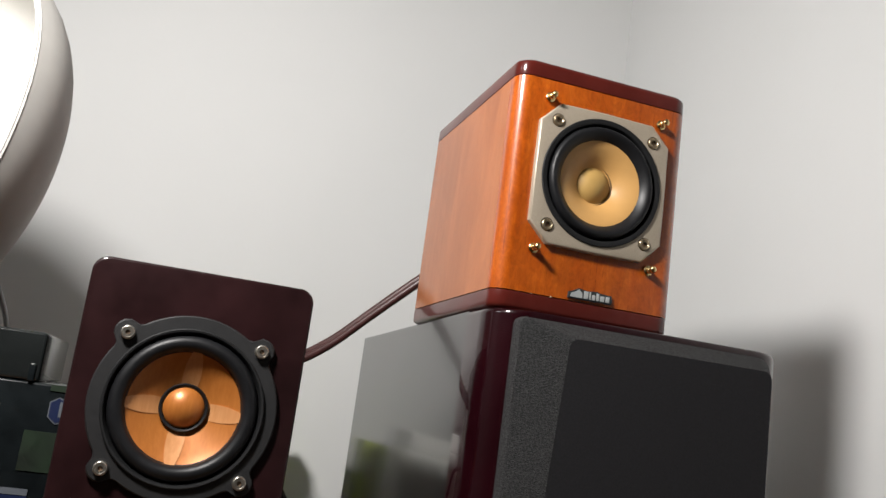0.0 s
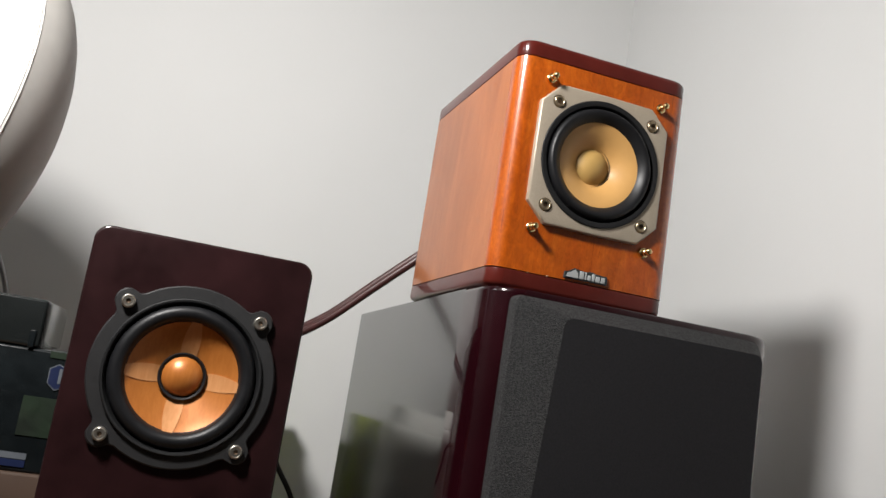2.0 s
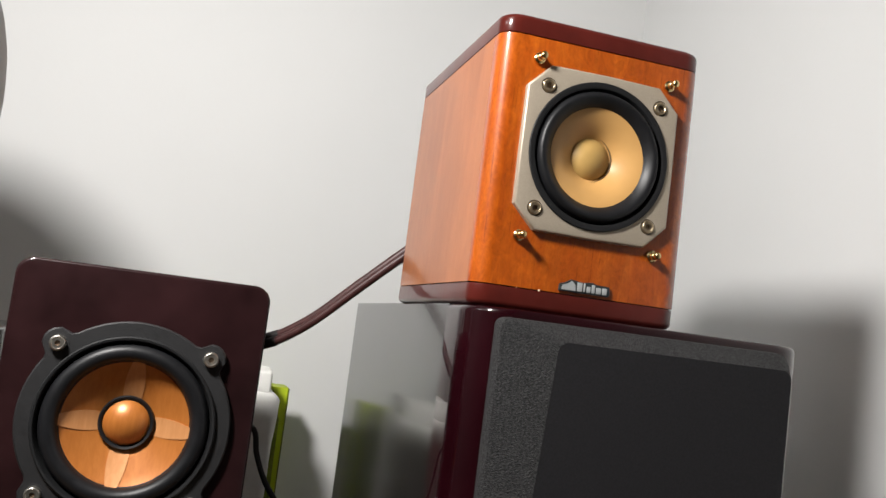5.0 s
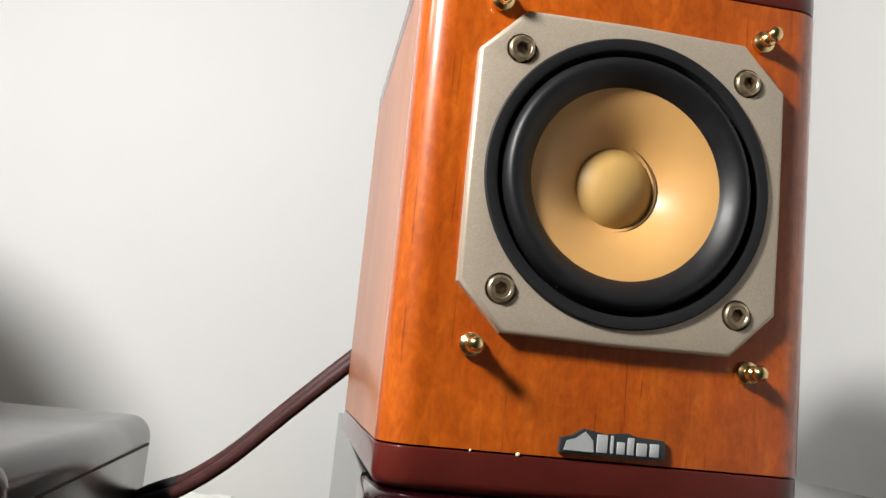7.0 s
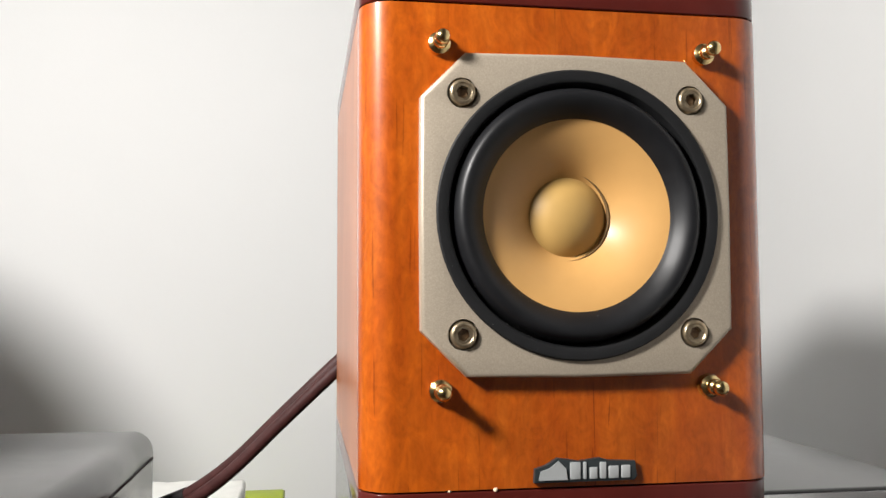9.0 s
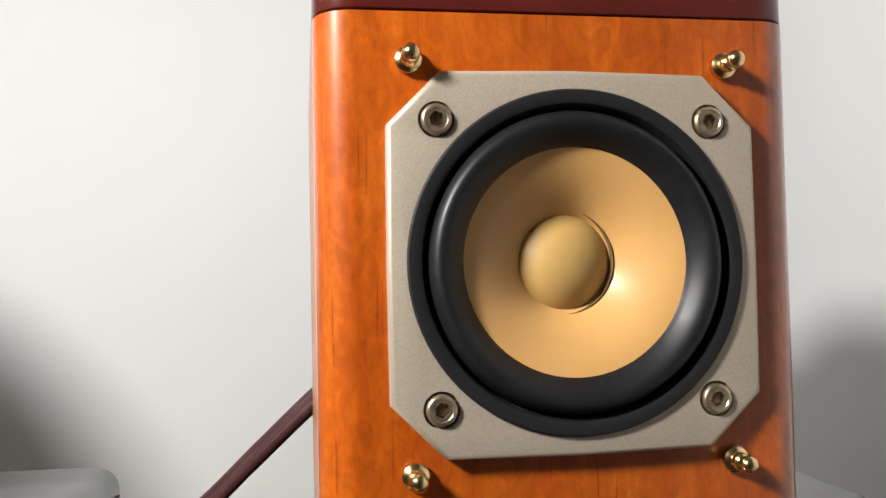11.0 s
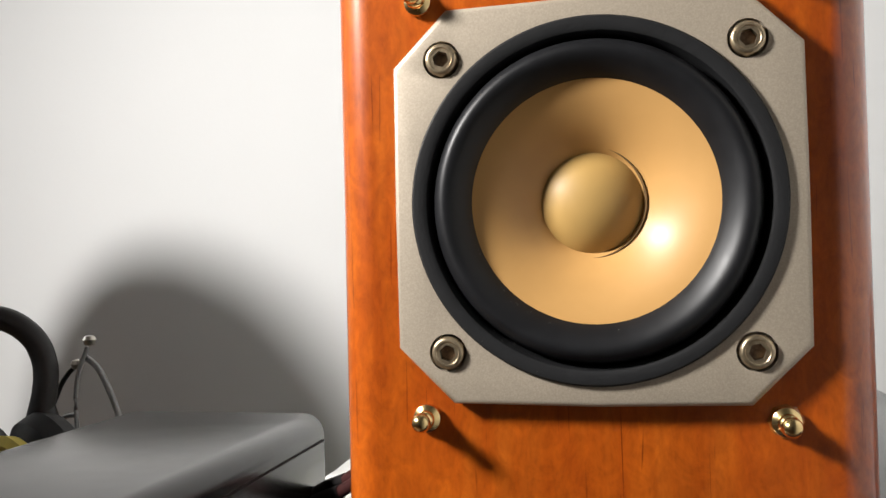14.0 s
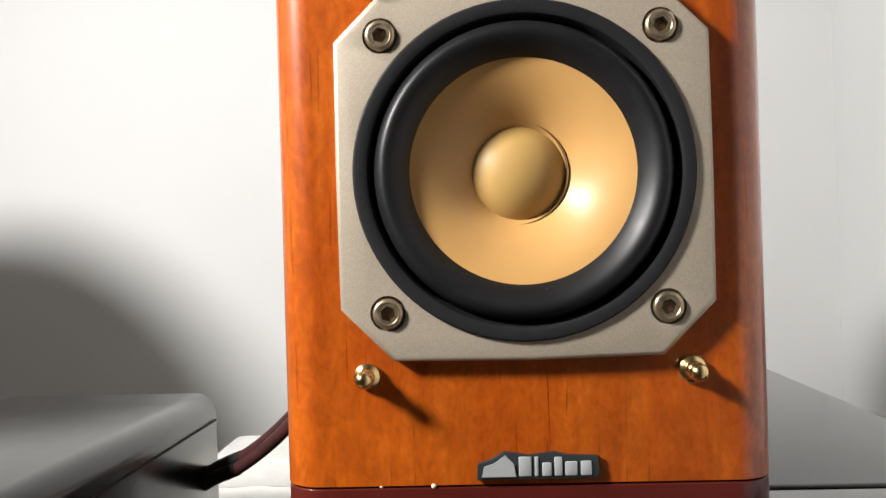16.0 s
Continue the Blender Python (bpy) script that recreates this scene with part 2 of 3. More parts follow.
def rounded(w0, w1, d0, d1, radii, steps=10):
    """Outline of a rectangle with its own radius at each corner: (w0,d0) (w1,d0) (w1,d1) (w0,d1)."""
    out = []
    for (cx, cy, sx, sy, start), r in zip(((w0, d0, 1, 1, 180), (w1, d0, -1, 1, 270), (w1, d1, -1, -1, 0), (w0, d1, 1, -1, 90)), radii):
        if r <= 0:
            out.append((cx, cy))
            continue
        for i in range(steps + 1):
            a = radians(start + 90 * i / steps)
            out.append((cx + sx * r + r * math.cos(a), cy + sy * r + r * math.sin(a)))
    return out


def prism(outline, h0, h1, axis="z", soft0=0.0, soft1=0.0, steps=4):
    """Extrude an outline along an axis; soft0 and soft1 round the rims of its two ends."""
    n = len(outline)
    cx = sum(p[0] for p in outline) / n
    cy = sum(p[1] for p in outline) / n
    hw = max(abs(p[0] - cx) for p in outline)
    hd = max(abs(p[1] - cy) for p in outline)
    layers = []
    for i in range(steps + 1 if soft0 else 1):
        a = math.pi / 2 * i / steps
        layers.append((soft0 * (1 - math.sin(a)), h0 + soft0 * (1 - math.cos(a))) if soft0 else (0, h0))
    for i in range(steps + 1 if soft1 else 1):
        a = math.pi / 2 * i / steps
        layers.append((soft1 * (1 - math.cos(a)), h1 - soft1 * (1 - math.sin(a))) if soft1 else (0, h1))
    bm = bmesh.new()
    rings = []
    for inset, h in layers:
        ring = []
        for x, y in outline:
            px, py = cx + (x - cx) * (1 - inset / hw), cy + (y - cy) * (1 - inset / hd)
            ring.append(bm.verts.new((px, py, h) if axis == "z" else (px, h, py)))
        rings.append(ring)
    for a, b in zip(rings, rings[1:]):
        for i in range(n):
            j = (i + 1) % n
            bm.faces.new((a[i], a[j], b[j], b[i]))
    bm.faces.new(rings[0])
    bm.faces.new(rings[-1])
    return bm


def box(x0, x1, y0, y1, z0, z1, soft=0.0, segments=3):
    bm = bmesh.new()
    bmesh.ops.create_cube(bm, size=1)
    for v in bm.verts:
        v.co = ((x0 + x1) / 2 + v.co.x * (x1 - x0), (y0 + y1) / 2 + v.co.y * (y1 - y0), (z0 + z1) / 2 + v.co.z * (z1 - z0))
    if soft:
        bmesh.ops.bevel(bm, geom=list(bm.edges), offset=soft, segments=segments, profile=0.5, affect="EDGES")
    return bm


def tube(points, radius, sides=12, smooth_steps=8):
    """A round cord through points (Catmull-Rom)."""
    pts = [Vector(p) for p in points]
    line = []
    for i in range(len(pts) - 1):
        p0, p1, p2, p3 = pts[max(i - 1, 0)], pts[i], pts[i + 1], pts[min(i + 2, len(pts) - 1)]
        for k in range(smooth_steps):
            t = k / smooth_steps
            line.append(0.5 * (2 * p1 + (p2 - p0) * t + (2 * p0 - 5 * p1 + 4 * p2 - p3) * t * t + (3 * p1 - p0 - 3 * p2 + p3) * t ** 3))
    line.append(pts[-1])
    bm = bmesh.new()
    rings = []
    for i, p in enumerate(line):
        way = (line[min(i + 1, len(line) - 1)] - line[max(i - 1, 0)]).normalized()
        side = way.cross(Vector((0, 0, 1)))
        side = side.normalized() if side.length > 1e-4 else Vector((1, 0, 0))
        up = side.cross(way)
        rings.append([bm.verts.new(p + radius * (math.cos(2 * math.pi * k / sides) * side + math.sin(2 * math.pi * k / sides) * up)) for k in range(sides)])
    for a, b in zip(rings, rings[1:]):
        for k in range(sides):
            j = (k + 1) % sides
            bm.faces.new((a[k], a[j], b[j], b[k]))
    bm.faces.new(rings[0])
    bm.faces.new(rings[-1])
    return bm


def cut(bm, cutters):
    """bm less the cutters, by a boolean that is worked out at once."""
    a = new("tmp", mesh_of("tmp", bm, M_SEAM))
    tools = []
    for c in cutters:
        o = new("tmp", mesh_of("tmp", c, M_SEAM))
        mod = a.modifiers.new("b", "BOOLEAN")
        mod.operation, mod.solver, mod.object = "DIFFERENCE", "EXACT", o
        tools.append(o)
    dg = bpy.context.evaluated_depsgraph_get()
    out = bmesh.new()
    out.from_mesh(a.evaluated_get(dg).to_mesh())
    for o in (a, *tools):
        bpy.data.objects.remove(o)
    return out


def join(*parts):
    out = bmesh.new()
    for b in parts:
        me = bpy.data.meshes.new("tmp")
        b.to_mesh(me)
        b.free()
        out.from_mesh(me)
        bpy.data.meshes.remove(me)
    return out


def moved(bm, m):
    bm.transform(m)
    return bm


# ---- room ----
WX, WY = 0.33, 0.62                   # right wall and back wall meet in the corner behind the speakers
RX, RY, RZ = -3.4, -3.8, 2.4
def slab(name, dims, mat, label, category):
    return single(name, box(*dims), mat, (0, 0, 0), label, category, "structure")


slab("wall_north", (RX - 0.1, WX + 0.1, WY, WY + 0.1, 0, RZ), M_WALL, "plain matt white painted wall behind the speakers", "wall")
slab("wall_east", (WX, WX + 0.1, RY, WY, 0, RZ), M_WALL, "plain matt white painted wall meeting in the corner", "wall")
slab("wall_south", (RX - 0.1, WX + 0.1, RY - 0.1, RY, 0, RZ), M_DIM, "plain grey beige unseen wall closing the room, toned dark to dim reflections", "wall")
slab("wall_west", (RX - 0.1, RX, RY, WY, 0, RZ), M_DIM, "plain grey beige unseen wall closing the room, toned dark to dim reflections", "wall")
slab("floor", (RX - 0.1, WX + 0.1, RY - 0.1, WY + 0.1, -0.1, 0), M_FLOOR, "brown wooden floor of the room", "floor")
slab("ceiling", (RX - 0.1, WX + 0.1, RY - 0.1, WY + 0.1, RZ, RZ + 0.1), M_CEILING, "plain white ceiling of the room", "ceiling")

DESK = 0.75
desk = thing("desk", (-0.35, 0.25, 0), "brown wooden desk against the white wall", "desk")
part("tabletop", box(-0.75, 0.66, -0.4, 0.36, DESK - 0.03, DESK, 0.003), M_DESK, desk)
leg_ = part("leg", box(-0.03, 0.03, -0.03, 0.03, 0, DESK - 0.03, 0.003), M_DESK, desk, at=pose(-0.7, -0.35, 0))
for x_, y_ in ((0.61, -0.35), (0.61, 0.31), (-0.7, 0.31)):
    twin(leg_, pose(x_, y_, 0))


# ---- shared small parts ----
def bolt_head(r=0.0039, h=0.0034, hexr=0.0020, deep=0.002):
    """Cap bolt with a rounded rim and a real hexagon socket, pointing to -y, its foot at y=0."""
    n = 24
    bm = bmesh.new()
    rings = []
    for rr, y in ((r, 0), (r, -h * 0.66), (r * 0.975, -h * 0.82), (r * 0.91, -h * 0.95), (r * 0.82, -h), (r * 0.72, -h), (r * 0.66, -h * 0.93)):
        rings.append([bm.verts.new((rr * math.cos(2 * math.pi * i / n), y, rr * math.sin(2 * math.pi * i / n))) for i in range(n)])

    def hexed(i):
        a = 2 * math.pi * i / n
        k = hexr * math.cos(math.pi / 6) / math.cos((a % (math.pi / 3)) - math.pi / 6)
        return k * math.cos(a), k * math.sin(a)
    for y in (-h * 0.93, -h + deep):
        rings.append([bm.verts.new((hexed(i)[0], y, hexed(i)[1])) for i in range(n)])
    for a, b in zip(rings, rings[1:]):
        for i in range(n):
            j = (i + 1) % n
            bm.faces.new((a[i], a[j], b[j], b[i]))
    return bm


def socket_floor(r=0.002, y=-0.0012):
    return lathe([(0, y), (r, y), (r, y + 0.0004), (0, y + 0.0004)], 6)


# ---- small cherry speaker on top ----
SZ = 1.058
HW, DEPTH = 0.0635, 0.181
speaker = thing("speaker", (0, 0, SZ), "small cherry veneer speaker with tan cone on the black one", "speaker", "speakers")
C = 0.092                                # height of the driver's centre above the foot
S0, S1, S2 = 0.0121, 0.1550, 0.1668      # lower seam, upper seam, top
CX = -0.0007
def lean(bm, y0):
    """Tilt the joint between front board and body: it stands further back at the top."""
    for v in bm.verts:
        if abs(v.co.y - y0) < 0.0004:
            v.co.y += 0.030 * (v.co.z - 0.072)
    return bm


body_ = rounded(CX - HW, CX + HW, 0.0128, DEPTH, (0, 0, 0.004, 0.004), 5)
part("cabinet_body", lean(prism(body_, S0 + 0.0003, S1 - 0.0003), 0.0128), M_SIDE, speaker, "satin reddish cherry side veneer")
front_ = rounded(CX - HW, CX + HW, 0.0, 0.0124, (0.0104, 0.0104, 0, 0), 14)
cut_hole = lathe([(0, -0.01), (0.0435, -0.01), (0.0435, 0.0122), (0, 0.0122)], 64)
baffle = part("front_baffle", cut(lean(prism(front_, S0 + 0.0003, S1 - 0.0003), 0.0124), [moved(cut_hole, pose(0, 0, C))]), M_CHERRY, speaker, "glossy orange cherry front with rounded edges")
inner_ = rounded(CX - HW + 0.0006, CX + HW - 0.0006, 0.0100, DEPTH - 0.001, (0, 0, 0.003, 0.003), 4)
part("seam_core", prism(inner_, S0 - 0.001, S1 + 0.001), M_SEAM, speaker)
edge_ = rounded(CX - HW, CX + HW, 0.0, DEPTH, (0.0110, 0.0110, 0.004, 0.004), 12)
part("base", prism(edge_, 0.0, S0 - 0.0003, "z", 0.0035, 0.0004), M_MAROON, speaker, "polished maroon foot board")
part("top_cap", prism(edge_, S1 + 0.0003, S2, "z", 0.0004, 0.0035), M_MAROON, speaker, "polished maroon top board")

# driver plate with chamfered corners, open middle and counterbores
P, CH = 0.0471, 0.0132
bow = 0.0006
plate_line = [(-P + CH, -P), (0, -P - bow), (P - CH, -P), (P, -P + CH), (P + bow * 0.4, 0), (P, P - CH), (P - CH, P), (0, P + bow), (-P + CH, P), (-P, P - CH), (-P - bow * 0.4, 0), (-P, -P + CH)]
plate_bm = prism(plate_line, -0.0044, -0.0001, "y", 0.0012, 0.0, 3)
bores = [moved(lathe([(0, -0.01), (0.0047, -0.01), (0.0045, -0.0042), (0.0043, -0.0022), (0, -0.0022)], 32), pose(sx * 0.035, 0, sz * 0.035)) for sx in (-1, 1) for sz in (-1, 1)]
hole = lathe([(0, -0.01), (0.0408, -0.01), (0.0408, 0.01), (0, 0.01)], 96)
driver = part("driver_plate", cut(plate_bm, [hole] + bores), M_PLATE, speaker, "champagne metallic plate with chamfered corners", pose(0, 0, C))
part("gasket", lathe([(0.0408, -0.0040), (0.0428, -0.0043), (0.0429, -0.0050), (0.0424, -0.0056), (0.0402, -0.0057), (0.0393, -0.0053), (0.0388, -0.0040), (0.0386, 0.0005), (0.0405, 0.0005)], 96, closed=True), M_GASKET, driver, "black ring gasket")
roll = [(0.0388, 0.0014), (0.0383, 0.0006)]
for i in range(17):
    f = i / 16
    r_ = 0.0381 - 0.0095 * f
    roll.append((r_, -0.0002 - 0.0066 * math.sin(math.pi * f ** 0.62) ** 0.8 * (1 - 0.12 * f) - 0.0022 * f))
roll += [(0.0282, -0.0020), (0.0282, 0.0004), (0.0388, 0.0028)]
part("surround", lathe(roll, 96, closed=True), M_RUBBER, driver, "black rubber roll surround")
cone_p = [(0.0288 - 0.0172 * k / 10, -0.0026 + 0.0172 * (0.20 * k / 10 + 0.345 * (k / 10) ** 2)) for k in range(11)]
part("cone", lathe(cone_p + [(r, y + 0.0008) for r, y in reversed(cone_p)], 96, closed=True), M_CONE, driver, "smooth tan cone")
dome_p = [(0.0129, 0.0075), (0.0128, 0.0058)] + [(0.0166 * math.sin(radians(50) * (1 - k / 12)), 0.0162 - 0.0166 * math.cos(radians(50) * (1 - k / 12))) for k in range(13)]
dome_p[-1] = (0, dome_p[-1][1])
part("dust_cap", lathe([(q * 1.03, h) for q, h in dome_p], 64), M_DOME, driver, "round tan dust cap", pose(-0.0012, 0.0017, 0.0002))
part("cap_crease", lathe([(0.0131, 0.0050), (0.0135, 0.0040), (0.0139, 0.0046), (0.0135, 0.0056)], 64, closed=True), M_SEAM_TAN, driver, at=pose(-0.0012, 0.0013, 0.0002))
part("back_can", lathe([(0.0400, 0.0012), (0.0400, 0.02), (0, 0.02)], 48), M_SEAM, driver)
rng = random.Random(11)
dust = bmesh.new()
for k in range(46):
    a = radians(rng.gauss(228, 20))
    r_ = rng.choice((0.0384, 0.0390, 0.0415, 0.0292, 0.0300)) + rng.uniform(-0.0006, 0.0006)
    y_ = -0.0058 if r_ > 0.0395 else -0.0046
    speck = bmesh.ops.create_icosphere(dust, subdivisions=1, radius=rng.uniform(0.00004, 0.00009))
    long_ = rng.uniform(1.0, 5.0)
    bmesh.ops.transform(dust, matrix=Matrix.Translation((r_ * math.cos(a), y_, r_ * math.sin(a))) @ Euler((rng.random() * 3, rng.random() * 3, rng.random() * 3)).to_matrix().to_4x4() @ Matrix.Diagonal((long_, 0.5, 0.6, 1)), verts=speck["verts"])
part("dust", dust, M_DUST, driver, "pale dust specks on the rubber")
first = None
for k, (sx, sz) in enumerate(((-1, 1), (1, 1), (-1, -1), (1, -1))):
    at = pose(sx * 0.035, -0.0022, sz * 0.035, 0, 17 + 31 * k, 0)
    if first is None:
        first = part("bolt", bolt_head(), M_STEEL, driver, "nickel cap bolt with hexagon socket", at)
        b_ob = first
    else:
        b_ob = twin(first, at)
    part("socket", socket_floor(), M_SOCKET, b_ob, "rusty socket")

# brass grille pins
pin_p = [(0, -0.0102), (0.0009, -0.0100), (0.0017, -0.0095), (0.0022, -0.0087), (0.0023, -0.0079), (0.0019, -0.0070), (0.0015, -0.0065), (0.0015, -0.0056), (0.0021, -0.0051), (0.0023, -0.0046), (0.0023, -0.0030), (0.0021, -0.0026), (0.0028, -0.0022), (0.0033, -0.0018), (0.0034, -0.0008), (0.0033, 0.0002)]
first = None
for sx, sz in ((-1, 1), (1, 1), (-1, -1), (1, -1)):
    at = pose(sx * 0.0412, 0, C - 0.0004 + sz * 0.0507)
    if first is None:
        first = part("grille_pin", lathe(pin_p, 24), M_BRASS, speaker, "polished brass pin with round tip", at)
    else:
        twin(first, at)
rng = random.Random(4)
for sx, sz, grow in ((1, -1, 1.0), (1, 1, 0.8)):
    bm = lathe([(0, -0.0006), (0.0032, -0.0005), (0.0038, -0.0001), (0.0038, 0.0002), (0, 0.0002)], 28)
    for v in bm.verts:
        k = 1 + 0.18 * noise.noise(v.co * 900)
        v.co.x, v.co.z = v.co.x * k * grow, v.co.z * k * grow
    part("glue_ring", bm, M_GLUE, speaker, "dried glue round the pin", pose(sx * 0.0412, 0, C - 0.0004 + sz * 0.0507))

# badge: a dark outline with a silver emblem and bars
badge = part("badge", prism([(-0.0155, -0.0034), (0.0150, -0.0034), (0.0158, -0.0022), (0.0152, 0.0022), (0.0070, 0.0026), (0.0045, 0.0034), (-0.0020, 0.0026), (-0.0055, 0.0032), (-0.0085, 0.0036), (-0.0118, 0.0016), (-0.0152, 0.0006)], -0.0016, 0.0, "y", 0.0003, 0), M_BADGE, speaker, "small black and silver maker's badge", pose(0.0016, 0, 0.0173))
part("emblem", prism([(-0.0142, -0.0026), (-0.0056, -0.0026), (-0.0060, 0.0006), (-0.0082, 0.0028), (-0.0110, 0.0008), (-0.0136, 0.0000)], -0.0020, -0.0014, "y"), M_SILVER, badge)
for x0, x1, z0, z1 in ((-0.0048, -0.0016, -0.0026, 0.0024), (-0.0008, 0.0002, -0.0026, 0.0024), (0.0011, 0.0035, -0.0026, 0.0008), (0.0042, 0.0062, -0.0026, 0.0022), (0.0069, 0.0100, -0.0026, 0.0010), (0.0108, 0.0136, -0.0026, 0.0011)):
    part("bar", box(x0, x1, -0.0020, -0.0014, z0, z1, 0.0003, 2), M_SILVER, badge)
for x_, r_ in ((-0.0250, 0.0007), (-0.0385, 0.0004)):
    bm = bmesh.new()
    bmesh.ops.create_icosphere(bm, subdivisions=2, radius=r_)
    part("chip", bm, M_CHIP, speaker, "bare wood chip at the seam", pose(x_, 0.0002, S0 + 0.0001))

# ---- black speaker beneath ----
KT = SZ - DESK
black = thing("speaker", (0.042, 0, DESK), "large glossy black speaker with wine front and black grille", "speaker", "speakers")
trap = [(-0.1065, 0.0386), (0.1075, 0.0386), (0.1070, 0.385), (-0.0988, 0.385)]
part("cabinet_body", prism(trap, 0.0, KT, "z", 0.0, 0.0012, 3), M_PIANO, black, "black piano lacquer cabinet")
kf = rounded(-0.1075, 0.1065, -0.0120, 0.0380, (0.026, 0.026, 0, 0), 14)
part("front_baffle", prism(kf, 0.0, KT - 0.0004, "z", 0.002, 0.0035, 5), M_WINE, black, "dark wine lacquer front with rounded edges")
gx0, gx1, gz0, gz1 = -0.094, 0.0855, 0.03, KT - 0.0052
bm = bmesh.new()
outer = rounded(gx0, gx1, gz0, gz1, (0.006, 0.006, 0.008, 0.005), 6)
# slanted inner outline follows the edge between lit and unlit cloth
inner = [(x - (0.018 * (gz1 - z) / (gz1 - gz0) if x < 0 else 0), z) for x, z in rounded(gx0 + 0.032, gx1 - 0.0045, gz0 + 0.004, gz1 - 0.0095, (0.004, 0.004, 0.006, 0.006), 6)]
rings = []
for line, y in ((outer, -0.010), (outer, -0.0165), ([(x * 0.988, gz0 + (z - gz0) * 0.995 + 0.001) for x, z in outer], -0.0190), (inner, -0.0270)):
    rings.append([bm.verts.new((x, y, z)) for x, z in line])
for a, b in zip(rings, rings[1:]):
    for i in range(len(a)):
        j = (i + 1) % len(a)
        bm.faces.new((a[i], a[j], b[j], b[i]))
grille = part("grille", bm, M_GRILLE, black, "pebbled black grille border sloping to the rim")
cb = bmesh.new()
cb.faces.new([cb.verts.new((x, -0.0270, z)) for x, z in inner])
ext_ = bmesh.ops.extrude_face_region(cb, geom=list(cb.faces))
for v in ext_["geom"]:
    if isinstance(v, bmesh.types.BMVert):
        v.co.y += 0.006
part("grille_cloth", cb, M_CLOTH_UNLIT, grille, "flat black grille cloth, toned as its unlit part")

# ---- dark speaker on the left ----
LT = 1.0525
lh = LT - DESK
left = thing("speaker", (-0.2325, 0.034, DESK), "dark brown speaker with copper coloured wood cone", "speaker", "speakers", -0.9)
LW = 0.0650
LC = 0.9720 - DESK
fl_ = rounded(-LW, LW, 0, lh, (0.004, 0.004, 0.009, 0.009), 8)
well = [(0, -0.01), (0.0450, -0.01), (0.0450, 0.018), (0, 0.018)]
part("front_panel", cut(prism(fl_, 0.0, 0.0085, "y", 0.0016, 0.0003, 3), [moved(lathe(well, 64), pose(0, 0, LC))]), M_BROWN, left, "dark brown lacquered front board")
bl_ = rounded(-LW, LW, 0, lh, (0.004, 0.004, 0.012, 0.012), 10)
part("cabinet_body", cut(prism(bl_, 0.0089, 0.240, "y", 0.0003, 0.003, 3), [moved(lathe(well, 64), pose(0, 0, LC))]), M_PIANO_DULL, left, "glossy black cabinet with rounded upper edges")
for sx in (-1, 1):
    part("side_groove", box(sx * LW - 0.0004, sx * LW + 0.0004, 0.016, 0.236, lh - 0.0156, lh - 0.0145), M_SEAM, left)
Q = 0.03825
fn, out = 128, []
for i in range(fn):
    a = 2 * math.pi * i / fn
    r = 0.0534
    for qx, qz in ((-Q, Q), (Q, Q), (-Q, -Q), (Q, -Q)):
        d = math.atan2(qz, qx)
        off = abs((a - d + math.pi) % (2 * math.pi) - math.pi)
        reach = math.hypot(qx, qz)
        if reach * math.sin(off) < 0.0080 and off < 1:
            r = max(r, reach * math.cos(off) + math.sqrt(0.0080 ** 2 - (reach * math.sin(off)) ** 2))
    out.append((r * math.cos(a), r * math.sin(a)))
fbm = bmesh.new()
rings = []
for k, y in ((1.0, 0.0), (1.0, -0.0030), (0.985, -0.0038)):
    rings.append([fbm.verts.new((x * k, y, z * k)) for x, z in out])
for r, y in ((0.0455, -0.0038), (0.0455, 0.0)):
    rings.append([fbm.verts.new((r * math.cos(2 * math.pi * i / fn), y, r * math.sin(2 * math.pi * i / fn))) for i in range(fn)])
for a, b in zip(rings, rings[1:]):
    for i in range(fn):
        j = (i + 1) % fn
        fbm.faces.new((a[i], a[j], b[j], b[i]))
flange = part("driver_flange", fbm, M_FLANGE, left, "black cast ring with four bolt lugs", pose(0, 0, LC))
part("trim_ring", lathe([(0.0457, -0.003), (0.0457, -0.0056), (0.0450, -0.0062), (0.0440, -0.0060), (0.0428, -0.0030), (0.0425, 0.0), (0.0457, 0.0)], 96, closed=True), M_GASKET, flange)
roll = [(0.0430, 0.0)]
for i in range(13):
    a = math.pi * i / 12
    roll.append((0.0374 + 0.0048 * math.cos(a), -0.0012 - 0.0058 * math.sin(a)))
roll += [(0.0322, -0.001), (0.0322, 0.001), (0.0430, 0.002)]
part("surround", lathe(roll, 96, closed=True), M_RUBBER, flange, "black rubber roll surround")


def sector(a0, a1, lift, steps, r0=0.0126, r1=0.0330, flare=0.0):
    """A piece of the cone between two angles, curved along its length."""
    bm = bmesh.new()
    grid = []
    for k in range(9):
        f = k / 8
        y = -0.0012 + 0.0085 * (1 - f) ** 0.9 - lift
        w = flare * (f - 0.5)
        row = []
        for i in range(steps + 1):
            a = radians(a0 - w + (a1 - a0 + 2 * w) * i / steps)
            r = r0 + (r1 - r0) * f
            row.append(bm.verts.new((r * math.cos(a), y, r * math.sin(a))))
        grid.append(row)
    for g, h in zip(grid, grid[1:]):
        for i in range(steps):
            bm.faces.new((g[i], g[i + 1], h[i + 1], h[i]))
    ext = bmesh.ops.extrude_face_region(bm, geom=list(bm.faces))
    for v in ext["geom"]:
        if isinstance(v, bmesh.types.BMVert):
            v.co.y += 0.0005
    return bm


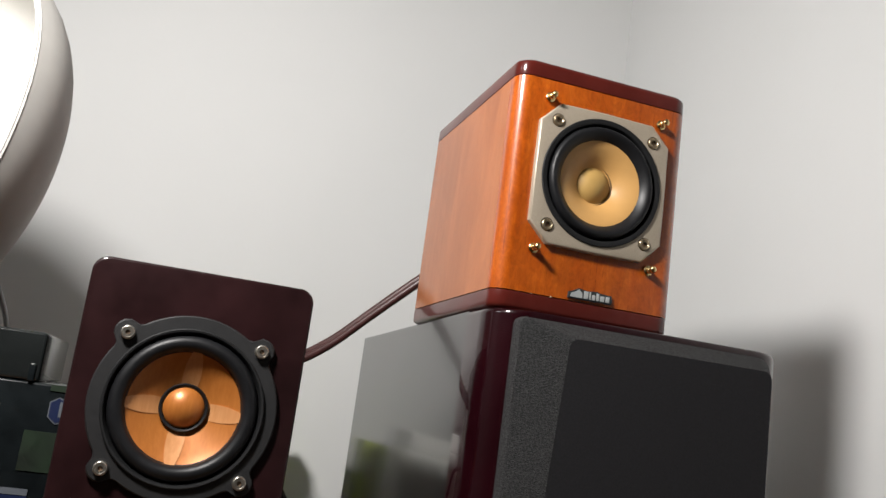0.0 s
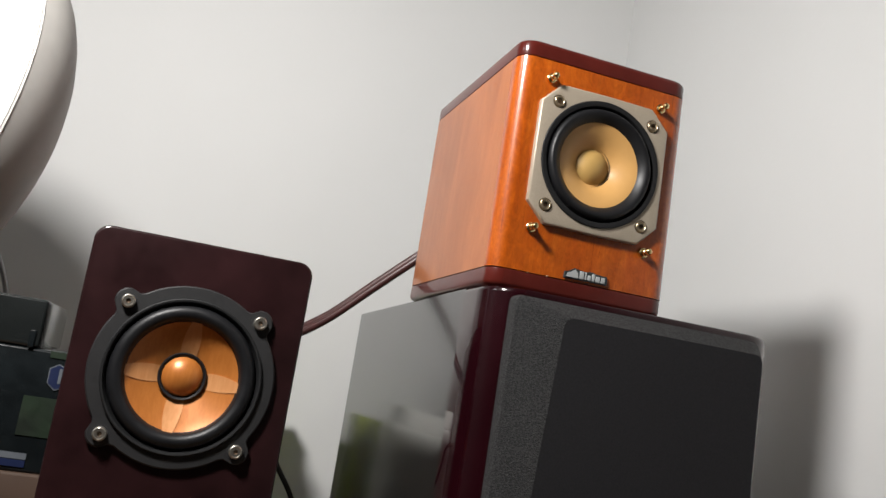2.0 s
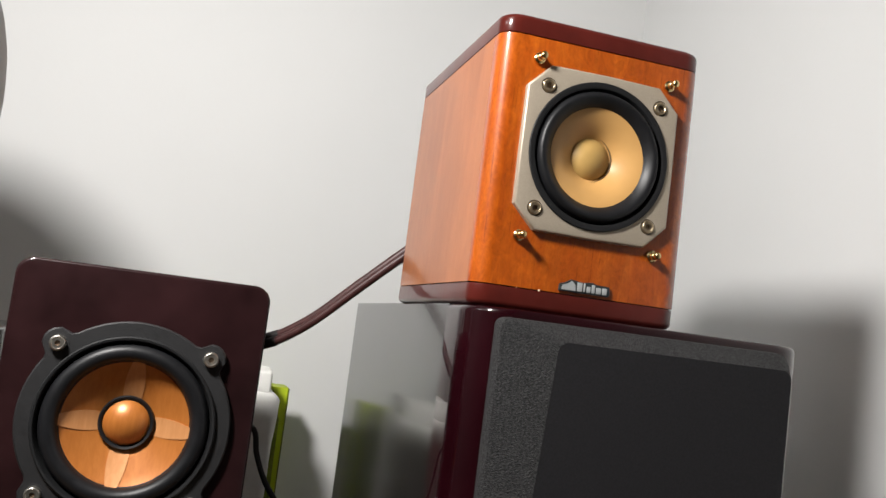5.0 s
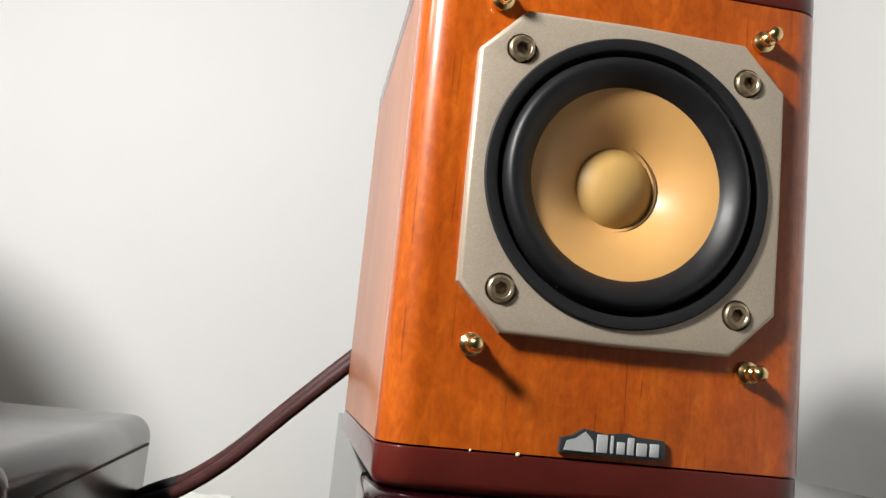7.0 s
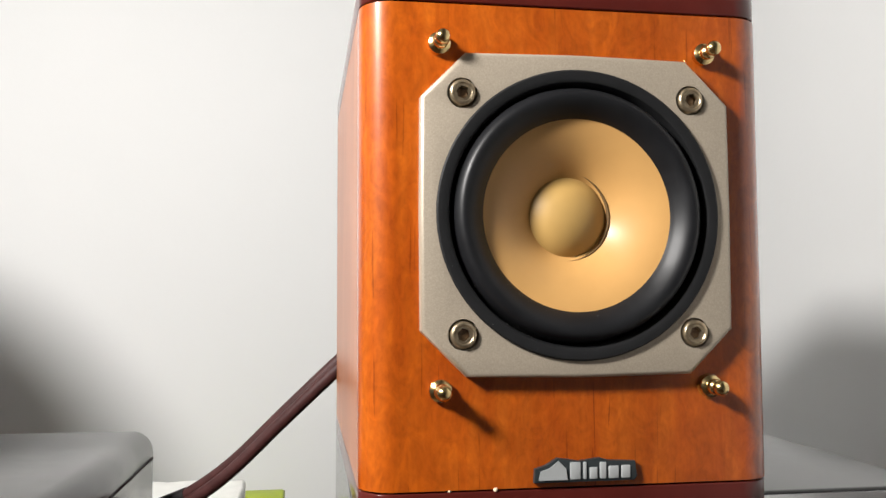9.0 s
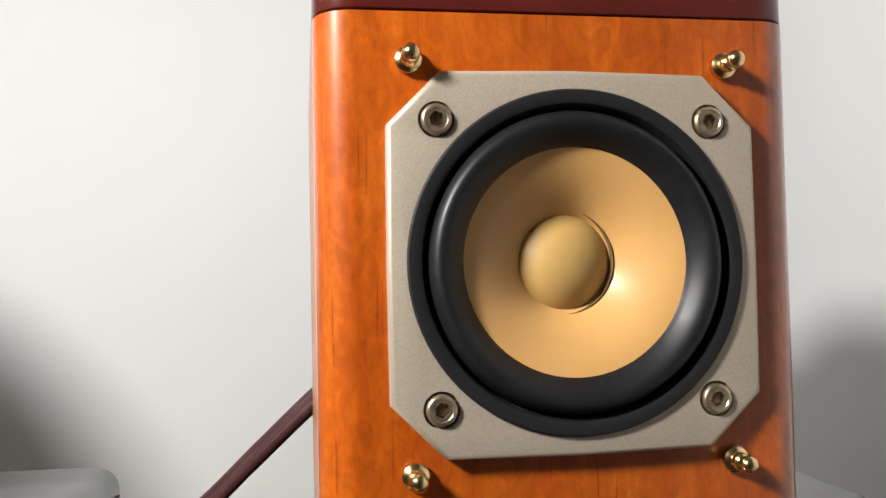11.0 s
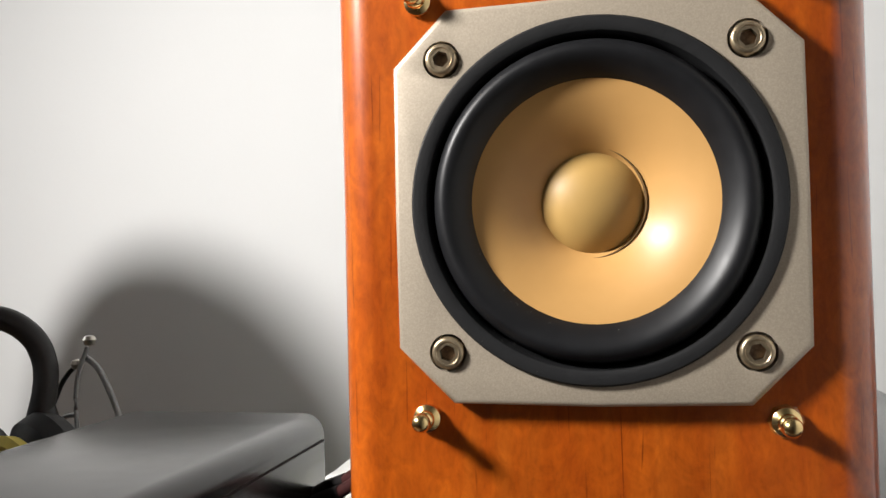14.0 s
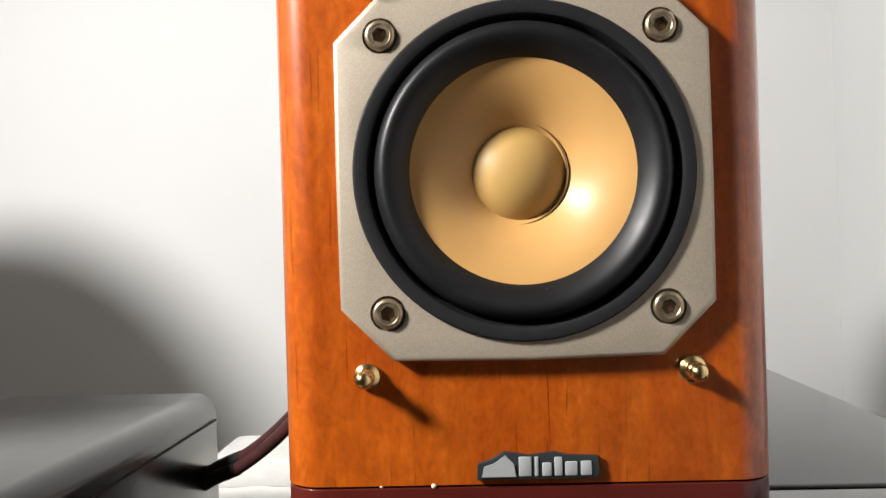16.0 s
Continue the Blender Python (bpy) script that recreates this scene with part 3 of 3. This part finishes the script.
lcone = part("cone", sector(0, 360, 0.0, 96), M_COPPER, flange, "orange wood sheet cone")
for mid_ in (181, -3, 266, 86):
    part("dart", sector(mid_ - 12.5, mid_ + 12.5, 0.0005, 8, 0.0134, 0.0328, -15), M_COPPER_PALE, lcone, "paler overlapped wood strip")
part("cap_ring", lathe([(0.0142, 0.0085), (0.0142, 0.0046), (0.0136, 0.0038), (0.0126, 0.0042), (0.0118, 0.0055), (0.0116, 0.0085)], 64, closed=True), M_RUBBER, flange)
dome_p = [(0.0119, 0.0070)] + [(0.0150 * math.sin(radians(52) * (1 - k / 12)), 0.0142 - 0.0150 * math.cos(radians(52) * (1 - k / 12))) for k in range(13)]
dome_p[-1] = (0, dome_p[-1][1])
part("dust_cap", lathe(dome_p, 64), M_COPPER, flange, "copper coloured wood dust cap")
part("back_can", lathe([(0.0425, 0.0), (0.0425, 0.006), (0.0145, 0.014), (0, 0.0142)], 48), M_SEAM, flange)
first = None
for k, (sx, sz) in enumerate(((-1, 1), (1, 1), (-1, -1), (1, -1))):
    at = pose(sx * Q, -0.0036, sz * Q, 0, 11 + 40 * k, 0)
    if first is None:
        first = part("bolt", bolt_head(0.0041, 0.0040, 0.0016, 0.0015), M_CHROME, flange, "bright steel button bolt", at)
        o = first
    else:
        o = twin(first, at)
    part("washer", lathe([(0.0040, 0.0), (0.0052, 0.0), (0.0052, -0.0005), (0.0040, -0.0005)], 24, closed=True), M_FLANGE, o)
    part("socket", socket_floor(0.0017, -0.0026), M_SOCKET, o)

# ---- cable between the speakers ----
way = [(-0.005, 0.176, 1.143), (-0.032, 0.188, 1.121), (-0.062, 0.200, 1.0935), (-0.090, 0.212, 1.066), (-0.118, 0.225, 1.038), (-0.142, 0.238, 1.0200), (-0.163, 0.250, 1.0095), (-0.184, 0.262, 0.992), (-0.21, 0.262, 0.95), (-0.215, 0.255, 0.93)]
cable = thing("speaker_cable", way[4], "flat burgundy twin speaker cable slung between two speakers", "cable")
org = Vector(way[4])
for s_ in (-1, 1):
    part("core", tube([Vector(p) - org + Vector((0.0010, 0.0014, 0.0027)) * s_ for p in way], 0.0034), M_CABLE, cable)
    part("end_sleeve", tube([Vector(p) - org + Vector((0.0010, 0.0014, 0.0027)) * s_ for p in way[5:]], 0.0038), M_SLEEVE, cable, "black sleeve at the cable end")
single("thin_cable", tube([(-0.022, -0.002, 0.005), (0, 0, 0), (0.006, 0.002, -0.02), (0.015, 0.0, -0.04), (0.031, 0.0, -0.064), (0.045, 0, -0.10), (0.055, 0, -0.1935)], 0.0022), M_SLEEVE, (-0.150, 0.250, 0.9475), "thin black cable hanging behind the dark speaker", "cable")

# ---- paper towels and lime carton behind ----
def crumpled(x0, x1, y0, y1, z0, z1, soft, amount):
    """Soft pack: a rounded block with fine cross cuts, pushed in and out."""
    bm = box(x0, x1, y0, y1, z0, z1, soft, 3)
    bmesh.ops.subdivide_edges(bm, edges=[e for e in bm.edges if e.calc_length() > 0.02], cuts=9, use_grid_fill=True)
    for v in bm.verts:
        k = noise.noise(v.co * 38) * amount + noise.noise(v.co * 110) * amount * 0.35
        v.co += Vector((k, k * 0.6, k if v.co.z > z0 + 0.004 else 0))
    return bm


pack = thing("paper_towel_stack", (-0.164, 0.446, DESK), "soft stack of white paper towels on the desk", "paper towels")
part("wrapper", crumpled(-0.052, 0.047, -0.044, 0.044, 0.0, 0.213, 0.010, 0.0035), M_PAPER, pack)
part("top_towel", crumpled(-0.050, 0.038, -0.040, 0.040, 0.210, 0.232, 0.003, 0.0020), M_PAPER, pack, "flat folded white towel")
carton = thing("carton", (-0.1239, 0.535, DESK), "lime green carton with leaf print behind paper towels", "box")
part("body", box(-0.040, 0.0270, -0.02, 0.02, 0, 0.2090, 0.001), M_LIME, carton)
part("side_panel", box(0.0272, 0.0282, -0.0195, 0.0195, 0.001, 0.2080), M_LEAF, carton, "dark olive side")
part("leaf_print", prism([(-0.006, 0.08), (0.022, 0.08), (0.021, 0.174), (0.011, 0.2065), (0.002, 0.179)], -0.0206, -0.0199, "y"), M_LEAF, carton)

# ---- boxes left of the dark speaker ----
CARD = 0.1425
card = thing("cardboard_box", (-0.405, 0.20, DESK), "plain brown cardboard box under a black box", "box")
part("body", box(-0.11, 0.116, -0.062, 0.085, 0, CARD, 0.002), M_CARD, card)
part("flap", box(-0.11, 0.116, -0.0640, -0.0622, CARD - 0.045, CARD - 0.001, 0.0006), M_CARD, card)
bx = thing("product_box", (-0.405, 0.20, DESK + CARD), "glossy black box with dark printed sides and lid", "box")
part("body", box(-0.10, 0.118, -0.06, 0.08, 0, 0.0815, 0.002), M_BLACK_BOX, bx)
part("lid", box(-0.101, 0.0800, -0.0605, 0.081, 0.082, 0.1145, 0.002), M_GREY_LID, bx, "smoked glossy lid")
part("hinge_tab", box(0.0730, 0.0770, -0.0625, -0.0600, 0.0815, 0.0935, 0.0008), M_BLACK_BOX, bx)
shield = part("shield_print", prism([(0.0900, 0.060), (0.0955, 0.0555), (0.1020, 0.058), (0.1035, 0.070), (0.0955, 0.0735), (0.0900, 0.070)], -0.0608, -0.0598, "y"), M_PALE, bx)
part("shield_field", prism([(0.0907, 0.0604), (0.0955, 0.0566), (0.1013, 0.0588), (0.1027, 0.0695), (0.0955, 0.0727), (0.0907, 0.0695)], -0.0612, -0.0606, "y"), M_BLUE, shield)
part("shield_bar", box(0.0965, 0.0985, -0.0616, -0.0610, 0.0605, 0.0705), M_PALE, shield)
part("green_band", box(0.0885, 0.117, -0.0608, -0.0598, 0.0770, 0.0812), M_GREEN, bx)
part("green_print", box(0.078, 0.117, -0.0608, -0.0598, 0.024, 0.050), M_GREEN, bx)
strip_ = part("pale_strip", box(0.060, 0.088, -0.0608, -0.0598, 0.0085, 0.0125), M_PALE, bx)
part("blue_strip", box(0.060, 0.088, -0.0608, -0.0598, 0.0035, 0.0080), M_BLUE, strip_)

# ---- desk lamp with white bowl shade ----
lamp = thing("desk_lamp", (-0.505, 0.425, DESK), "desk lamp with white bowl shade, unlit outside toned grey", "lamp")
R = 0.160
prof = []
for k in range(15):
    a = math.pi / 2 * k / 14
    prof.append((R * math.cos(a), 0.090 * math.sin(a)))
prof[-1] = (0, prof[-1][1])
shell = prof + [(max(r - 0.0012, 0), h - 0.0012) for r, h in reversed(prof)]
lining = [(max(r - 0.0013, 0), h - 0.0013) for r, h in prof] + [(max(r - 0.0025, 0), h - 0.0025) for r, h in reversed(prof)]
# outer skin takes the enamel greyed for shade, the lining stays white
shade = part("shade", lathe(shell, 64, "y", closed=False), M_SHELL, lamp, "white bowl shade, its unlit outside toned grey")
SHADE_AT = Vector((-0.4675, 0.198, 1.1285))
SHADE_AIM = Vector((0.610, 0.532, -0.131))
shade.matrix_basis = Matrix.Translation(SHADE_AT - Vector((-0.505, 0.425, DESK))) @ SHADE_AIM.to_track_quat("Y", "Z").to_matrix().to_4x4()
part("lining", lathe(lining, 64, "y", closed=True), M_WHITE, shade, "bright white reflector")
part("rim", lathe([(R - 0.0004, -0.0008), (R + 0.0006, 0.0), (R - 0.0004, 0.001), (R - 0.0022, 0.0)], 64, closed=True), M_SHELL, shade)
part("base", lathe([(0, 0.02), (0.05, 0.018), (0.06, 0.010), (0.06, 0), (0, 0)], 40, "z"), M_SLEEVE, lamp)
part("arm", tube([(0, 0, 0.015), (-0.03, -0.05, 0.12), (-0.03, -0.10, 0.24), (0.03, -0.12, 0.31), (0.114, -0.166, 0.352)], 0.006), M_SLEEVE, lamp)

# ---- headphones and cord bundle behind the dark speaker ----
phones = thing("headphones", (-0.494, 0.420, DESK), "black headphones leaning on their band, yellowish ear pad", "headphones")
arc = [(0.041 * math.cos(radians(a)), 0.006 * math.sin(radians(3 * a)), 0.290 + 0.062 * math.sin(radians(a))) for a in range(-20, 201, 20)]
part("headband", tube(arc, 0.0098, 12, 4), M_SLEEVE, phones)
part("slider", tube([(0.041, 0, 0.280), (0.055, -0.005, 0.245), (0.052, -0.01, 0.20)], 0.008), M_FLANGE, phones)
cup = [(0, -0.018), (0.026, -0.017), (0.036, -0.008), (0.038, 0.006), (0.030, 0.018), (0, 0.020)]
for x_, z_ in ((0.050, 0.240), (-0.010, 0.233)):
    c_ = part("ear_cup", lathe(cup, 32), M_FLANGE, phones, at=pose(x_, -0.01, z_, 20, 0, -25))
    part("ear_pad", lathe([(0.020, -0.016), (0.030, -0.017), (0.034, -0.024), (0.028, -0.029), (0.020, -0.024)], 32, closed=True), M_YELLOW, c_, "yellowish ear pad")
part("stem", tube([(-0.02, 0.01, 0.0), (-0.02, 0.01, 0.16), (-0.02, 0.008, 0.343)], 0.006), M_SLEEVE, phones, "black stand rod")
cord = thing("cord_bundle", (-0.426, 0.440, DESK), "grey translucent cords with small metal plugs", "cable")
part("cord", tube([(0.02, 0, 0), (0.032, 0, 0.15), (0.030, 0, 0.25), (0.012, 0, 0.302), (-0.005, 0, 0.318)], 0.0026), M_CLEAR, cord)
part("cord", tube([(-0.03, 0.01, 0.0), (-0.045, 0.01, 0.20), (-0.036, 0.01, 0.258), (-0.012, 0.0, 0.270)], 0.0022), M_CLEAR, cord)
part("cord", tube([(-0.01, -0.01, 0), (0.0, -0.01, 0.18), (-0.006, -0.01, 0.285), (0.004, -0.008, 0.326)], 0.0018), M_CLEAR, cord)
part("cord", tube([(-0.05, 0.0, 0), (-0.045, 0.0, 0.22), (-0.028, 0, 0.29), (0.0, -0.004, 0.318)], 0.0020), M_SLEEVE, cord)
plug = part("plug", lathe([(0, 0.004), (0.004, 0.003), (0.0055, 0), (0.004, -0.004), (0, -0.005)], 20, "z"), M_CHROME, cord, "round metal plug", pose(0.006, -0.008, 0.332))
twin(plug, pose(-0.008, -0.004, 0.312))
twin(plug, pose(-0.044, 0.0, 0.245))
